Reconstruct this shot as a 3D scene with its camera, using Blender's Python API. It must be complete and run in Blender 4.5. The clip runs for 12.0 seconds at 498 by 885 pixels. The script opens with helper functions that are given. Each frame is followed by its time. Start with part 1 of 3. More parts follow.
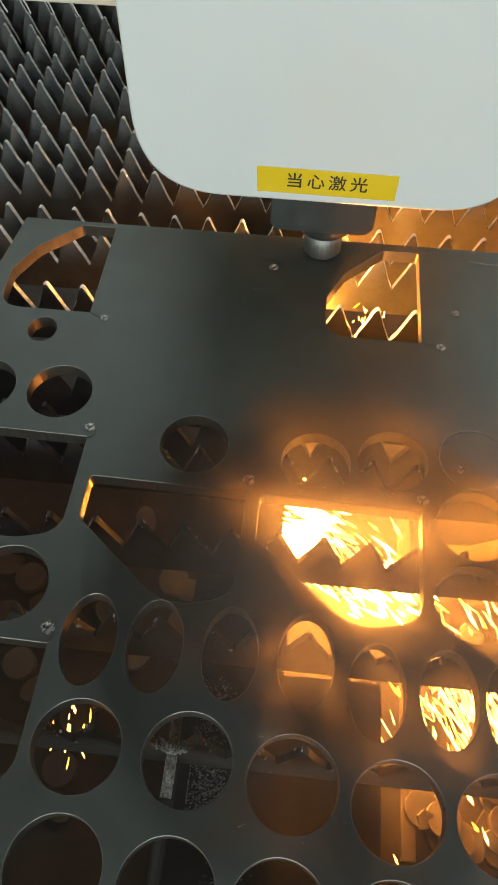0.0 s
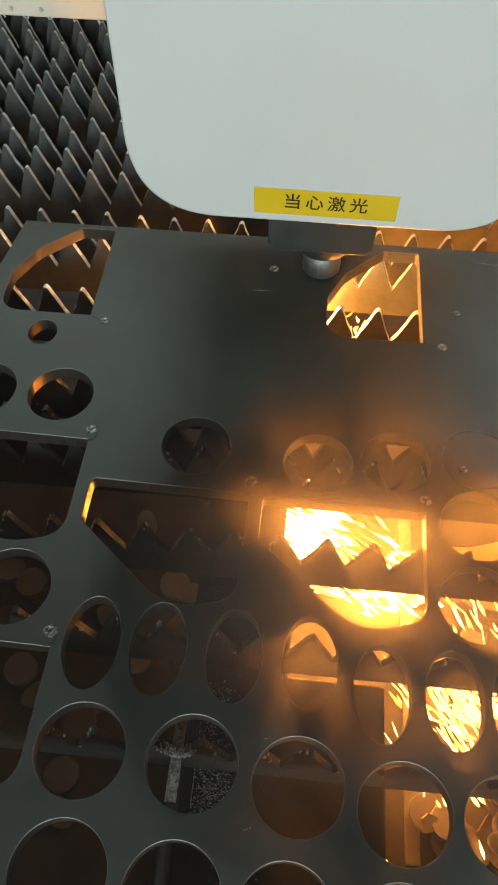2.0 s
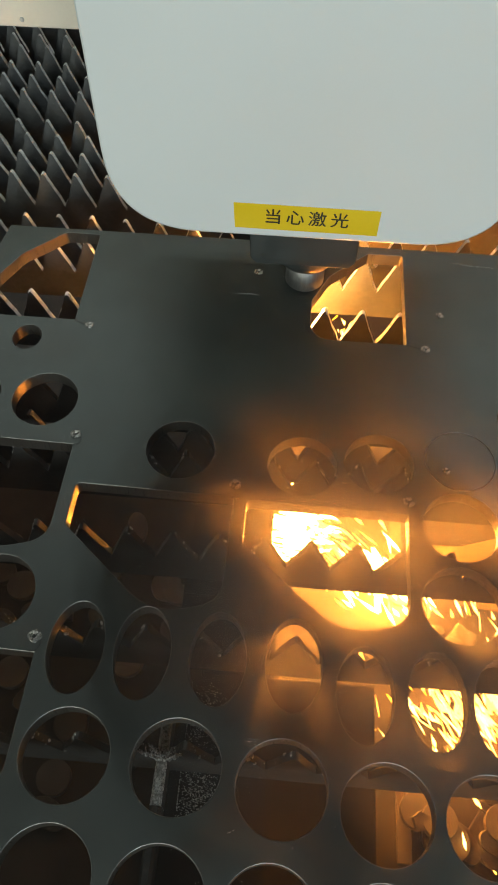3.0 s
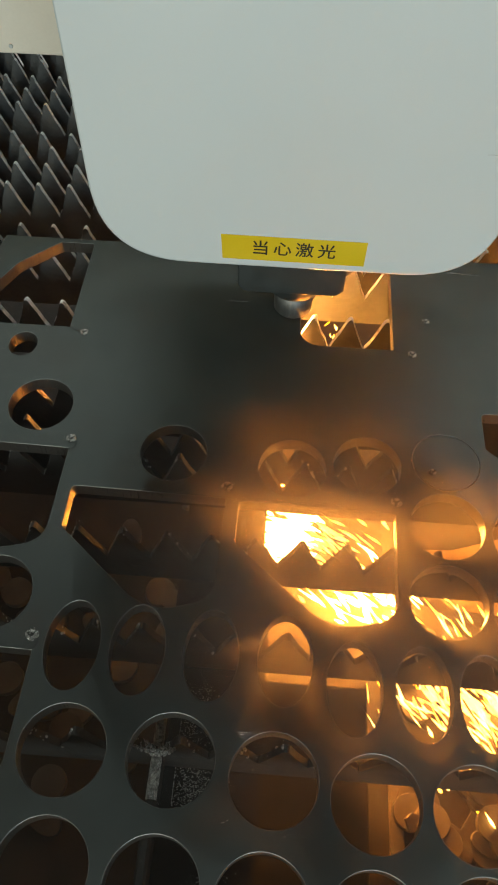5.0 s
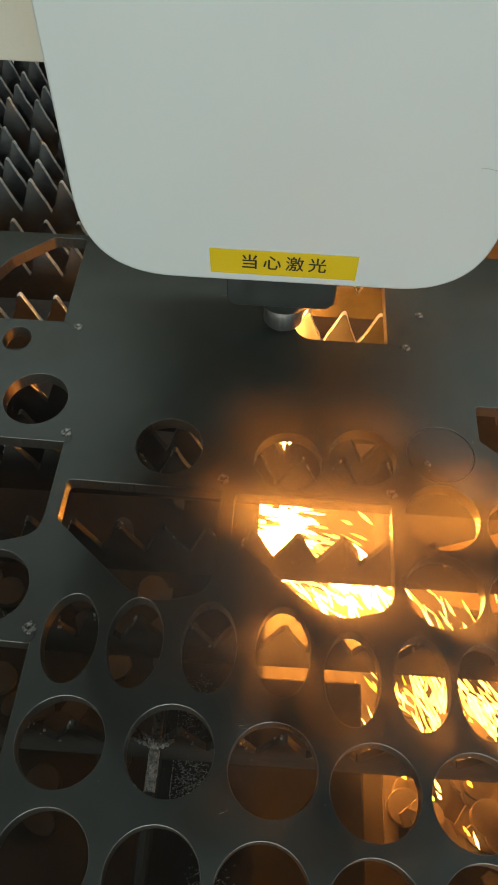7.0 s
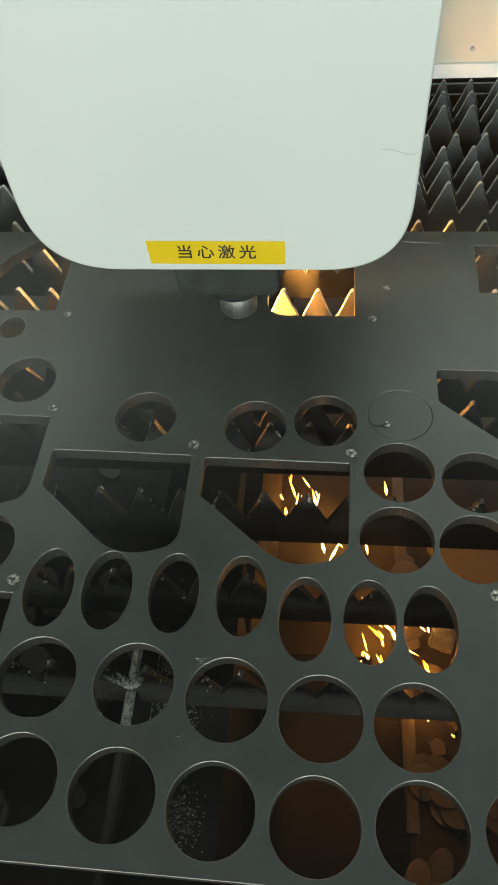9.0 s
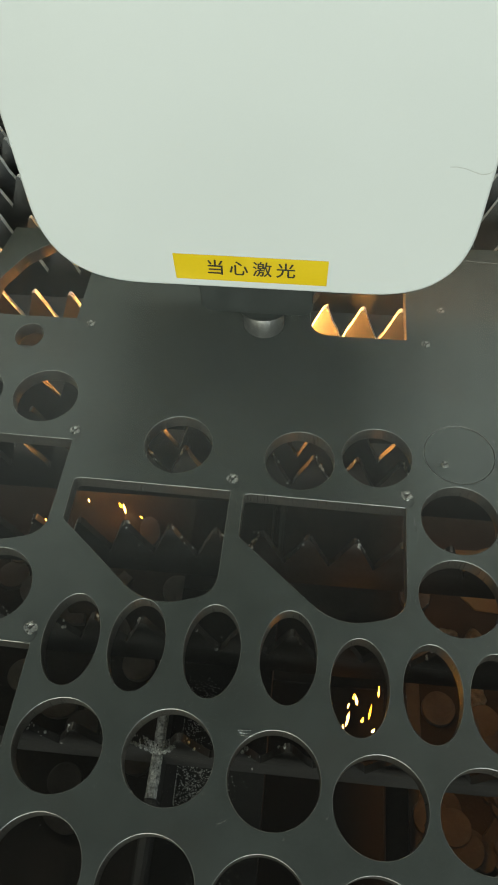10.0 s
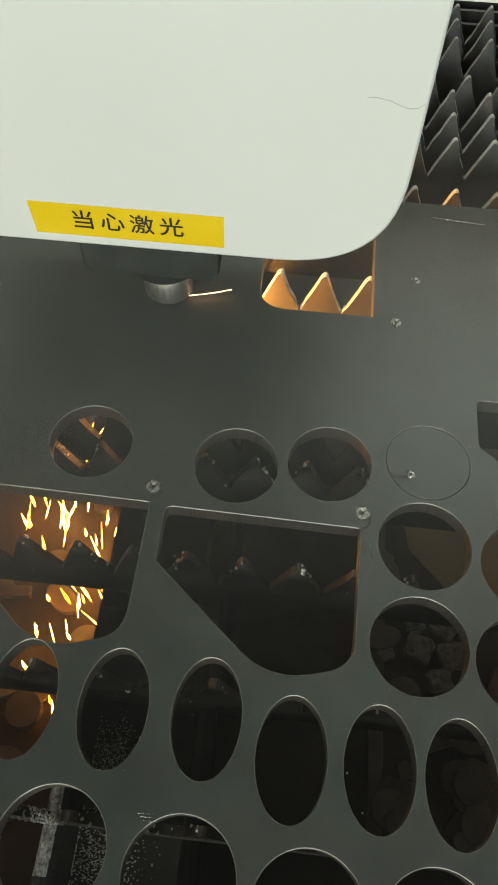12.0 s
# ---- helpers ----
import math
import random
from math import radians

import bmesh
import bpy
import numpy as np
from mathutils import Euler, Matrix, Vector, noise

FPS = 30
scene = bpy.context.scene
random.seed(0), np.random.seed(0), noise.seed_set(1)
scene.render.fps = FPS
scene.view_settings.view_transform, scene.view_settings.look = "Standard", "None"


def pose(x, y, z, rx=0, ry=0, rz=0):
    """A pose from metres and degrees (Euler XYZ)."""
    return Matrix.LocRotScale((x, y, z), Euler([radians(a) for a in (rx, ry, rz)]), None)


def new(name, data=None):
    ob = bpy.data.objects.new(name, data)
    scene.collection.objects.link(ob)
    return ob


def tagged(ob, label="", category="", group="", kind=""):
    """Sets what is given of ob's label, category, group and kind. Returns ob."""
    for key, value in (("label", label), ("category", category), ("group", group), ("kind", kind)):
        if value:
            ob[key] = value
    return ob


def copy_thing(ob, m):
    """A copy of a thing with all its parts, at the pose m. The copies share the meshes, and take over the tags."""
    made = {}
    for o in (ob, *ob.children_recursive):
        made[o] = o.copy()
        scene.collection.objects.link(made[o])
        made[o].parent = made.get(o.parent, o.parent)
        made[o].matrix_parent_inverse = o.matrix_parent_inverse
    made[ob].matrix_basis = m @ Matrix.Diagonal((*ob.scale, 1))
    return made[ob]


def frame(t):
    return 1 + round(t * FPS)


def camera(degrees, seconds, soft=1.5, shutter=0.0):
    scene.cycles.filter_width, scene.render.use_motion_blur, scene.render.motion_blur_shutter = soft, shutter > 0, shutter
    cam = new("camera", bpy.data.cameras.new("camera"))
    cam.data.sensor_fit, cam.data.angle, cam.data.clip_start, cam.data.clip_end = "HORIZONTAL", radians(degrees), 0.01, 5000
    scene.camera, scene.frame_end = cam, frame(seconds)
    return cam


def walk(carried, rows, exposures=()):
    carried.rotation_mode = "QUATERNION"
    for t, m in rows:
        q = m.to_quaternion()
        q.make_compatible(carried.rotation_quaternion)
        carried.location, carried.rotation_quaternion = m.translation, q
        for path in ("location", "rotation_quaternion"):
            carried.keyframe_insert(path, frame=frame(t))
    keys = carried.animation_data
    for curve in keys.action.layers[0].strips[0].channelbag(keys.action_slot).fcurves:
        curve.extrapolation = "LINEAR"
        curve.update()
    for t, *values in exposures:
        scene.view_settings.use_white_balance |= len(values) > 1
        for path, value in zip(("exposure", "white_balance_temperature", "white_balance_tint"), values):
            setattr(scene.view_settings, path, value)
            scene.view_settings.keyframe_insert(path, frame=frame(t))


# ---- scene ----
cam = camera(37.3, 12.0, soft=1.7)

# ---- camera path ----
walk(cam, [
    (0.0, pose(0.0303, -0.3371, 0.5626, 33.95, -0.47, 5.91)),
    (0.5, pose(0.0318, -0.3381, 0.5610, 34.32, -0.44, 5.84)),
    (1.0, pose(0.0339, -0.3382, 0.5609, 34.32, -0.22, 5.79)),
    (1.5, pose(0.0321, -0.3395, 0.5605, 34.25, -0.18, 5.77)),
    (2.0, pose(0.0279, -0.3385, 0.5589, 34.31, -0.28, 5.52)),
    (2.5, pose(0.0323, -0.3380, 0.5596, 34.28, -0.51, 5.28)),
    (3.0, pose(0.0374, -0.3359, 0.5633, 34.25, -0.36, 4.90)),
    (5.0, pose(0.0401, -0.3505, 0.5744, 34.97, -0.62, 4.35)),
    (5.5, pose(0.0388, -0.3503, 0.5737, 34.95, -0.73, 4.33)),
    (6.0, pose(0.0371, -0.3522, 0.5740, 35.00, -0.86, 4.00)),
    (6.5, pose(0.0345, -0.3560, 0.5737, 35.41, -1.16, 3.70)),
    (8.3, pose(0.0503, -0.3638, 0.5555, 33.68, -0.35, 2.69)),
    (8.5, pose(0.0748, -0.3828, 0.5541, 34.22, 1.75, 2.51)),
    (9.0, pose(0.1260, -0.4139, 0.5850, 35.81, 3.75, 4.59)),
    (9.2, pose(0.1173, -0.4246, 0.5916, 36.94, 2.84, 5.36)),
    (9.5, pose(0.0903, -0.4122, 0.5892, 36.11, 2.12, 5.46)),
    (10.0, pose(0.0603, -0.3469, 0.5550, 35.13, 1.17, 5.63)),
    (10.5, pose(0.0647, -0.2746, 0.5063, 32.26, -0.85, 6.31)),
    (11.0, pose(0.0921, -0.2430, 0.4914, 31.44, 0.27, 6.06)),
    (11.5, pose(0.0920, -0.2377, 0.4827, 31.11, -0.32, 5.56)),
    (12.0, pose(0.0910, -0.2387, 0.4835, 30.52, -0.57, 6.06)),
], exposures=[(0, 0.0, 6500, 10), (2.5, -0.18, 6450, 10), (5.5, -0.42, 6500, 8), (6.7, -0.45, 6500, 8), (8.5, -0.28, 6600, 7), (9.0, 0.18, 6800, 6), (9.5, 0.14, 6800, 6), (10.5, 0.14, 7000, 8), (12.0, 0.26, 7300, 12)])

# ---- world and lamps ----
world = bpy.data.worlds.new("workshop_air")
scene.world = world
world.use_nodes = True
world.node_tree.nodes["Background"].inputs[0].default_value = (0.75, 0.82, 0.85, 1)
world.node_tree.nodes["Background"].inputs[1].default_value = 0.25


def area_lamp(name, m, sx, sy, watts, tint):
    d = bpy.data.lights.new(name, "AREA")
    d.shape, d.size, d.size_y, d.energy, d.color = "RECTANGLE", sx, sy, watts, tint
    new(name, d).matrix_world = m


# unseen lamp added overhead for sheen on the plate and tooth edges
area_lamp("north_fill", pose(0.1, 1.75, 2.28), 2.6, 0.8, 48, (0.93, 1.0, 0.98))
# tinted fill added for cover and teeth, in the two openings of the south wall
area_lamp("south_fill", pose(-1.25, -3.98, 1.35, 90, 0, 0), 1.7, 1.5, 92, (0.94, 1.0, 0.88))
area_lamp("south_fill", pose(1.25, -3.98, 1.35, 90, 0, 0), 1.7, 1.5, 108, (0.82, 0.95, 1.0))


# ---- materials ----
def material(name, base, rough, metal=0.0, vary=0.25, scale=40.0, fine=400.0, bump=0.15, dirt=None, dirt_amount=0.0,
             stretch=(1, 1, 1), rough_vary=0.12, per_object=0.0):
    m = bpy.data.materials.new(name)
    m.use_nodes = True
    t = m.node_tree
    n, ln = t.nodes, t.links
    b = n["Principled BSDF"]
    b.inputs["Metallic"].default_value = metal
    co = n.new("ShaderNodeTexCoord")
    mp = n.new("ShaderNodeMapping")
    mp.inputs["Scale"].default_value = stretch
    ln.new(co.outputs["Object"], mp.inputs["Vector"])
    big = n.new("ShaderNodeTexNoise")
    big.inputs["Scale"].default_value, big.inputs["Detail"].default_value = scale, 6
    small = n.new("ShaderNodeTexNoise")
    small.inputs["Scale"].default_value, small.inputs["Detail"].default_value = fine, 3
    ln.new(mp.outputs["Vector"], big.inputs["Vector"])
    ln.new(mp.outputs["Vector"], small.inputs["Vector"])
    mix = n.new("ShaderNodeMath")
    mix.operation = "MULTIPLY_ADD"
    ln.new(small.outputs["Fac"], mix.inputs[0])
    mix.inputs[1].default_value = 0.35
    ln.new(big.outputs["Fac"], mix.inputs[2])
    ramp = n.new("ShaderNodeMapRange")
    ramp.inputs["From Min"].default_value, ramp.inputs["From Max"].default_value = 0.4, 0.95
    ramp.inputs["To Min"].default_value, ramp.inputs["To Max"].default_value = 1 - vary, 1 + vary
    ln.new(mix.outputs[0], ramp.inputs["Value"])
    hsv = n.new("ShaderNodeHueSaturation")
    hsv.inputs["Color"].default_value = (*base, 1)
    ln.new(ramp.outputs["Result"], hsv.inputs["Value"])
    out = hsv.outputs["Color"]
    if per_object:
        info = n.new("ShaderNodeObjectInfo")
        r2 = n.new("ShaderNodeMapRange")
        r2.inputs["To Min"].default_value, r2.inputs["To Max"].default_value = 1 - per_object, 1 + per_object
        ln.new(info.outputs["Random"], r2.inputs["Value"])
        h2 = n.new("ShaderNodeHueSaturation")
        ln.new(out, h2.inputs["Color"])
        ln.new(r2.outputs["Result"], h2.inputs["Value"])
        out = h2.outputs["Color"]
    if dirt:
        dn = n.new("ShaderNodeTexNoise")
        dn.inputs["Scale"].default_value, dn.inputs["Detail"].default_value = scale * 0.45, 8
        ln.new(co.outputs["Object"], dn.inputs["Vector"])
        dr = n.new("ShaderNodeMapRange")
        dr.inputs["From Min"].default_value, dr.inputs["From Max"].default_value = 0.5, 0.72
        dr.inputs["To Max"].default_value = dirt_amount
        ln.new(dn.outputs["Fac"], dr.inputs["Value"])
        dm = n.new("ShaderNodeMix")
        dm.data_type = "RGBA"
        ln.new(dr.outputs["Result"], dm.inputs["Factor"])
        ln.new(out, dm.inputs["A"])
        dm.inputs["B"].default_value = (*dirt, 1)
        out = dm.outputs["Result"]
    ln.new(out, b.inputs["Base Color"])
    rr = n.new("ShaderNodeMapRange")
    rr.inputs["From Min"].default_value, rr.inputs["From Max"].default_value = 0.3, 0.7
    rr.inputs["To Min"].default_value = max(0.03, rough - rough_vary)
    rr.inputs["To Max"].default_value = min(1, rough + rough_vary)
    ln.new(big.outputs["Fac"], rr.inputs["Value"])
    ln.new(rr.outputs["Result"], b.inputs["Roughness"])
    if bump:
        bp = n.new("ShaderNodeBump")
        bp.inputs["Strength"].default_value, bp.inputs["Distance"].default_value = bump, 0.0006
        ln.new(mix.outputs[0], bp.inputs["Height"])
        ln.new(bp.outputs["Normal"], b.inputs["Normal"])
    return m


M_PLATE = material("mill_scale_steel", (0.084, 0.096, 0.090), 0.58, 0.72, 0.16, 26, 600, 0.20, (0.082, 0.082, 0.074), 0.5, rough_vary=0.03)
M_CUT = material("laser_cut_edge", (0.20, 0.185, 0.16), 0.36, 0.9, 0.06, 90, 700, 0.08, stretch=(22, 22, 0.3))
M_RIM = material("cut_rim_steel", (0.20, 0.20, 0.185), 0.45, 0.6, 0.4, 120, 600, 0.4)
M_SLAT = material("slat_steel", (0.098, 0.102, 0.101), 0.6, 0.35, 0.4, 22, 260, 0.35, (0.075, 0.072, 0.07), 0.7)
# darker copy for slats under the plate: the shade is in the colour
M_SLATDARK = material("darkened_slat_steel", (0.036, 0.034, 0.031), 0.65, 0.25, 0.4, 22, 260, 0.35, (0.03, 0.026, 0.022), 0.7)
# bare tooth edges near white: their glints are put into the colour
M_SLATEDGE = material("glint_edge_steel", (0.92, 0.92, 0.90), 0.32, 0.15, 0.3, 70, 500, 0.6, (0.45, 0.44, 0.42), 0.3)
# tooth edge copy, darkened likewise for the shade under the plate
M_EDGESHADE = material("shaded_slat_edge", (0.06, 0.056, 0.05), 0.5, 0.4, 0.5, 70, 500, 0.6, (0.06, 0.05, 0.045), 0.7)
M_SLAG = material("slag_crust", (0.48, 0.48, 0.45), 0.7, 0.2, 0.9, 420, 1400, 1.0, (0.08, 0.07, 0.06), 0.6)
M_BAYWALL = material("sooty_sheet_steel", (0.024, 0.022, 0.020), 0.75, 0.1, 0.35, 10, 160, 0.3, (0.036, 0.030, 0.026), 0.7)
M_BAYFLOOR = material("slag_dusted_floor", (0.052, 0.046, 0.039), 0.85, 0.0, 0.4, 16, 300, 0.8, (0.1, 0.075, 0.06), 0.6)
M_SLUG = material("slug_steel", (0.16, 0.14, 0.12), 0.55, 0.3, 0.3, 24, 300, 0.3, per_object=0.3)
M_COVER = material("white_powder_coat", (0.63, 0.65, 0.63), 0.42, 0.0, 0.02, 6, 900, 0.03, (0.59, 0.6, 0.56), 0.25)
M_LABEL = material("yellow_label_tape", (0.72, 0.50, 0.015), 0.45, 0.0, 0.05, 30, 500, 0.03)
M_INK = material("black_label_ink", (0.03, 0.028, 0.02), 0.5, 0.0, 0.1, 30, 300, 0.0)
M_BLACK = material("black_anodised_body", (0.028, 0.03, 0.03), 0.5, 0.1, 0.2, 30, 400, 0.08)
M_NOZZLE = material("turned_steel", (0.21, 0.205, 0.19), 0.5, 0.8, 0.25, 60, 500, 0.2, stretch=(8, 8, 0.5))
M_BODY = material("dark_grey_anodised_body", (0.036, 0.040, 0.037), 0.5, 0.1, 0.15, 30, 400, 0.08)
M_COPPER = material("copper_tip", (0.6, 0.32, 0.18), 0.3, 0.95, 0.15, 60, 500, 0.1)
M_BEAM = material("cream_enamel", (0.80, 0.73, 0.61), 0.45, 0.0, 0.05, 5, 300, 0.05, (0.5, 0.42, 0.28), 0.3)
M_RAIL = material("white_rail_enamel", (0.92, 0.92, 0.9), 0.35, 0.0, 0.04, 8, 300, 0.03)
M_BEDFRAME = material("grey_machine_paint", (0.22, 0.24, 0.25), 0.5, 0.0, 0.1, 5, 200, 0.08, (0.12, 0.11, 0.1), 0.5)
M_WALL = material("painted_workshop_wall", (0.6, 0.62, 0.6), 0.8, 0.0, 0.06, 2, 60, 0.1)
M_DARKSHELL = material("dark_unseen_shell", (0.06, 0.065, 0.065), 0.8, 0.0, 0.1, 2, 60, 0.1)
M_CONCRETE = material("concrete_floor", (0.28, 0.28, 0.27), 0.8, 0.0, 0.15, 3, 80, 0.3)
# tan of the lit bed floor, given as a sheet's own colour
M_LITFLOOR = material("lit_floor_tan", (0.34, 0.25, 0.13), 0.7, 0.1, 0.2, 9, 200, 0.2, (0.2, 0.13, 0.07), 0.4)
M_CAKE = material("grey_slag_cake", (0.30, 0.29, 0.26), 0.75, 0.2, 0.6, 60, 500, 0.9, (0.12, 0.10, 0.08), 0.6)
M_PIERCE = material("pierce_spatter", (0.34, 0.34, 0.32), 0.28, 0.85, 0.6, 500, 1500, 0.8)
M_HAIR = material("grey_scratch", (0.5, 0.5, 0.47), 0.6, 0.0, 0.2, 60, 300, 0.0)


def glow(name, low, high, strength):
    m = bpy.data.materials.new(name)
    m.use_nodes = True
    n, ln = m.node_tree.nodes, m.node_tree.links
    n.remove(n["Principled BSDF"])
    e = n.new("ShaderNodeEmission")
    geo = n.new("ShaderNodeNewGeometry")
    mix = n.new("ShaderNodeMix")
    mix.data_type = "RGBA"
    mix.inputs["A"].default_value, mix.inputs["B"].default_value = (*low, 1), (*high, 1)
    ln.new(geo.outputs["Random Per Island"], mix.inputs["Factor"])
    ln.new(mix.outputs["Result"], e.inputs["Color"])
    e.inputs["Strength"].default_value = strength
    ln.new(e.outputs["Emission"], n["Material Output"].inputs["Surface"])
    return m


M_JET = glow("molten_jet_glow", (1.0, 0.28, 0.02), (1.0, 0.44, 0.07), 170)
M_CORE = glow("molten_core_glow", (1.0, 0.41, 0.09), (1.0, 0.41, 0.09), 4000)
M_SPARK = glow("spark_glow", (1.0, 0.27, 0.02), (1.0, 0.40, 0.06), 480)
M_SCATTER = glow("scattered_spark_glow", (1.0, 0.27, 0.02), (1.0, 0.42, 0.07), 30)
M_EMBER = glow("ember_glow", (1.0, 0.26, 0.006), (1.0, 0.50, 0.11), 26)
M_TRAIL = glow("trail_glow", (1.0, 0.5, 0.25), (1.0, 0.5, 0.25), 14)


# ---- mesh helpers ----
def part(name, bm, mat, parent=None, label=""):
    me = bpy.data.meshes.new(name)
    bm.to_mesh(me)
    bm.free()
    for m in (mat if isinstance(mat, (list, tuple)) else [mat]):
        me.materials.append(m)
    ob = new(name, me)
    ob.parent = parent
    return tagged(ob, label)


def box(bm, x0, x1, y0, y1, z0, z1, bevel=0.0):
    r = bmesh.ops.create_cube(bm, size=1)
    vs = r["verts"]
    for v in vs:
        v.co = Vector((x0 + (v.co.x + 0.5) * (x1 - x0), y0 + (v.co.y + 0.5) * (y1 - y0), z0 + (v.co.z + 0.5) * (z1 - z0)))
    if bevel:
        es = list({e for v in vs for e in v.link_edges})
        bmesh.ops.bevel(bm, geom=es, offset=bevel, segments=2, affect="EDGES", profile=0.5)
    return bm


def box_part(name, dims, mat, parent=None, label="", bevel=0.0):
    return part(name, box(bmesh.new(), *dims, bevel), mat, parent, label)


def lathe(bm, profile, seg=48, cx=0.0, cy=0.0):
    rings = []
    for r, z in profile:
        rings.append([bm.verts.new((cx + r * math.cos(2 * math.pi * i / seg), cy + r * math.sin(2 * math.pi * i / seg), z)) for i in range(seg)])
    for a, b in zip(rings, rings[1:]):
        for i in range(seg):
            f = bm.faces.new((a[i], a[(i + 1) % seg], b[(i + 1) % seg], b[i]))
            f.smooth = True
    bm.faces.new(rings[0][::-1])
    bm.faces.new(rings[-1])
    return bm


def empty(name, label, category, group="", kind=""):
    return tagged(new(name), label, category, group, kind)


def rounded(points, radii, seg=8):
    """A polygon whose corners are rounded, each by its own radius."""
    out, n = [], len(points)
    for i in range(n):
        p, a, b = Vector(points[i]), Vector(points[i - 1]), Vector(points[(i + 1) % n])
        r = radii[i]
        if r <= 0:
            out.append(tuple(p))
            continue
        u, w = (a - p).normalized(), (b - p).normalized()
        ang = u.angle(w)
        d = min(r / math.tan(ang / 2), 0.49 * (a - p).length, 0.49 * (b - p).length)
        s, e = p + u * d, p + w * d
        for k in range(seg + 1):
            t = k / seg
            q = s * (1 - t) ** 2 + p * 2 * t * (1 - t) + e * t * t
            out.append(tuple(q))
    return out


# ---- workshop shell ----
tagged(box_part("floor", (-4, 4, -4, 4, -1.0, -0.9), M_CONCRETE), "grey concrete workshop floor under the machine", "floor", kind="structure")
tagged(box_part("wall_north", (-4, 4, 4, 4.2, -0.9, 2.5), M_WALL), "pale painted workshop wall", "wall", kind="structure")
# unseen south wall and ceiling, added dark to keep plate reflections dark
south = empty("wall_south", "dark wall added out of view with two openings for lamps", "wall", kind="structure")
for d in ((-4, 4, -4.2, -4, -0.9, 0.6), (-4, 4, -4.2, -4, 2.1, 2.5), (-4, -2.1, -4.2, -4, 0.6, 2.1), (-0.4, 0.4, -4.2, -4, 0.6, 2.1), (2.1, 4, -4.2, -4, 0.6, 2.1)):
    box_part("wall_panel", d, M_DARKSHELL, south)
tagged(box_part("wall_east", (4, 4.2, -4.2, 4.2, -0.9, 2.5), M_WALL), "pale painted workshop wall", "wall", kind="structure")
tagged(box_part("wall_west", (-4.2, -4, -4.2, 4.2, -0.9, 2.5), M_WALL), "pale painted workshop wall", "wall", kind="structure")
tagged(box_part("ceiling", (-4.2, 4.2, -4.2, 4.2, 2.5, 2.6), M_DARKSHELL), "dark ceiling added out of view above the machine", "ceiling", kind="structure")

# ---- cutting bed ----
bed = empty("cutting_bed", "grey painted steel bed frame of the cutting machine", "machine bed")
box_part("front_wall", (-1.25, 1.35, -0.62, -0.56, -0.9, -0.03), M_BEDFRAME, bed, bevel=0.004)
box_part("back_wall", (-1.25, 1.35, 1.70, 1.76, -0.9, -0.03), M_BEDFRAME, bed, bevel=0.004)
box_part("side_wall", (-1.31, -1.25, -0.62, 1.76, -0.9, -0.03), M_BEDFRAME, bed, bevel=0.004)
box_part("side_wall", (1.35, 1.41, -0.62, 1.76, -0.9, -0.03), M_BEDFRAME, bed, bevel=0.004)
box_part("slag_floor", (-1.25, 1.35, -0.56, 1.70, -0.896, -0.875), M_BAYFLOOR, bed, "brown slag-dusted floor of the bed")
box_part("partition", (0.0, 0.0345, -0.06, 1.70, -0.875, -0.38), M_BAYWALL, bed, "sooty steel partition between two bays")
box_part("partition", (0.0, 0.0345, -0.56, -0.0605, -0.875, -0.168), M_BAYWALL, bed, "taller sooty steel partition between two bays")
box_part("bearer", (-0.0455, 0.0345, -0.06, 1.70, -0.165, -0.110), M_BAYWALL, bed, "sooty square bearer under the slats")
# south length widened as a dark cover over the lit partition face
box_part("bearer", (-0.0455, 0.0470, -0.56, -0.0605, -0.165, -0.110), M_BAYWALL, bed, "sooty bearer widened to hide the lit partition face")
# added box: its unlit top stands in for a dark stretch of floor
box_part("dark_box", (0.036, 0.215, -0.55, 0.02, -0.875, -0.62), M_BAYWALL, bed, "dark box added over the unlit stretch of bed floor", 0.004)


def crusted_bar(x, w, y0, y1, ztop, zbot):
    bm = bmesh.new()
    n = max(8, int((y1 - y0) / 0.003))
    rows = []
    for i in range(n + 1):
        y = y0 + (y1 - y0) * i / n
        j = [random.uniform(-1, 1) for _ in range(4)]
        rows.append([bm.verts.new(p) for p in (
            (x - w / 2, y, zbot), (x - w / 2 - 0.0003 * j[0], y, ztop - 0.004), (x - w * 0.25, y, ztop + 0.0002 * j[1]),
            (x + w * 0.25, y, ztop + 0.0002 * j[2]), (x + w / 2 + 0.0003 * j[3], y, ztop - 0.004), (x + w / 2, y, zbot))])
    for a, b in zip(rows, rows[1:]):
        for k in range(5):
            f = bm.faces.new((a[k], b[k], b[k + 1], a[k + 1]))
            f.material_index = 1 if k in (0, 4) else 0
    bm.faces.new(rows[0])
    bm.faces.new(rows[-1][::-1])
    bmesh.ops.recalc_face_normals(bm, faces=bm.faces)
    return bm


part("bearer", crusted_bar(-0.0392, 0.0092, -0.252, -0.165, -0.070, -0.098), [M_SLAG, M_BAYWALL], bed, "pale slag-crusted steel bearer")
part("bearer", crusted_bar(-0.0392, 0.0092, -0.56, -0.2525, -0.070, -0.098), [M_SLATDARK, M_BAYWALL], bed, "dark end of the crusted steel bearer")

# ---- toothed support slats ----
PITCH = 0.0406
TIP, VALLEY, FOOT = -0.0152, -0.064, -0.106


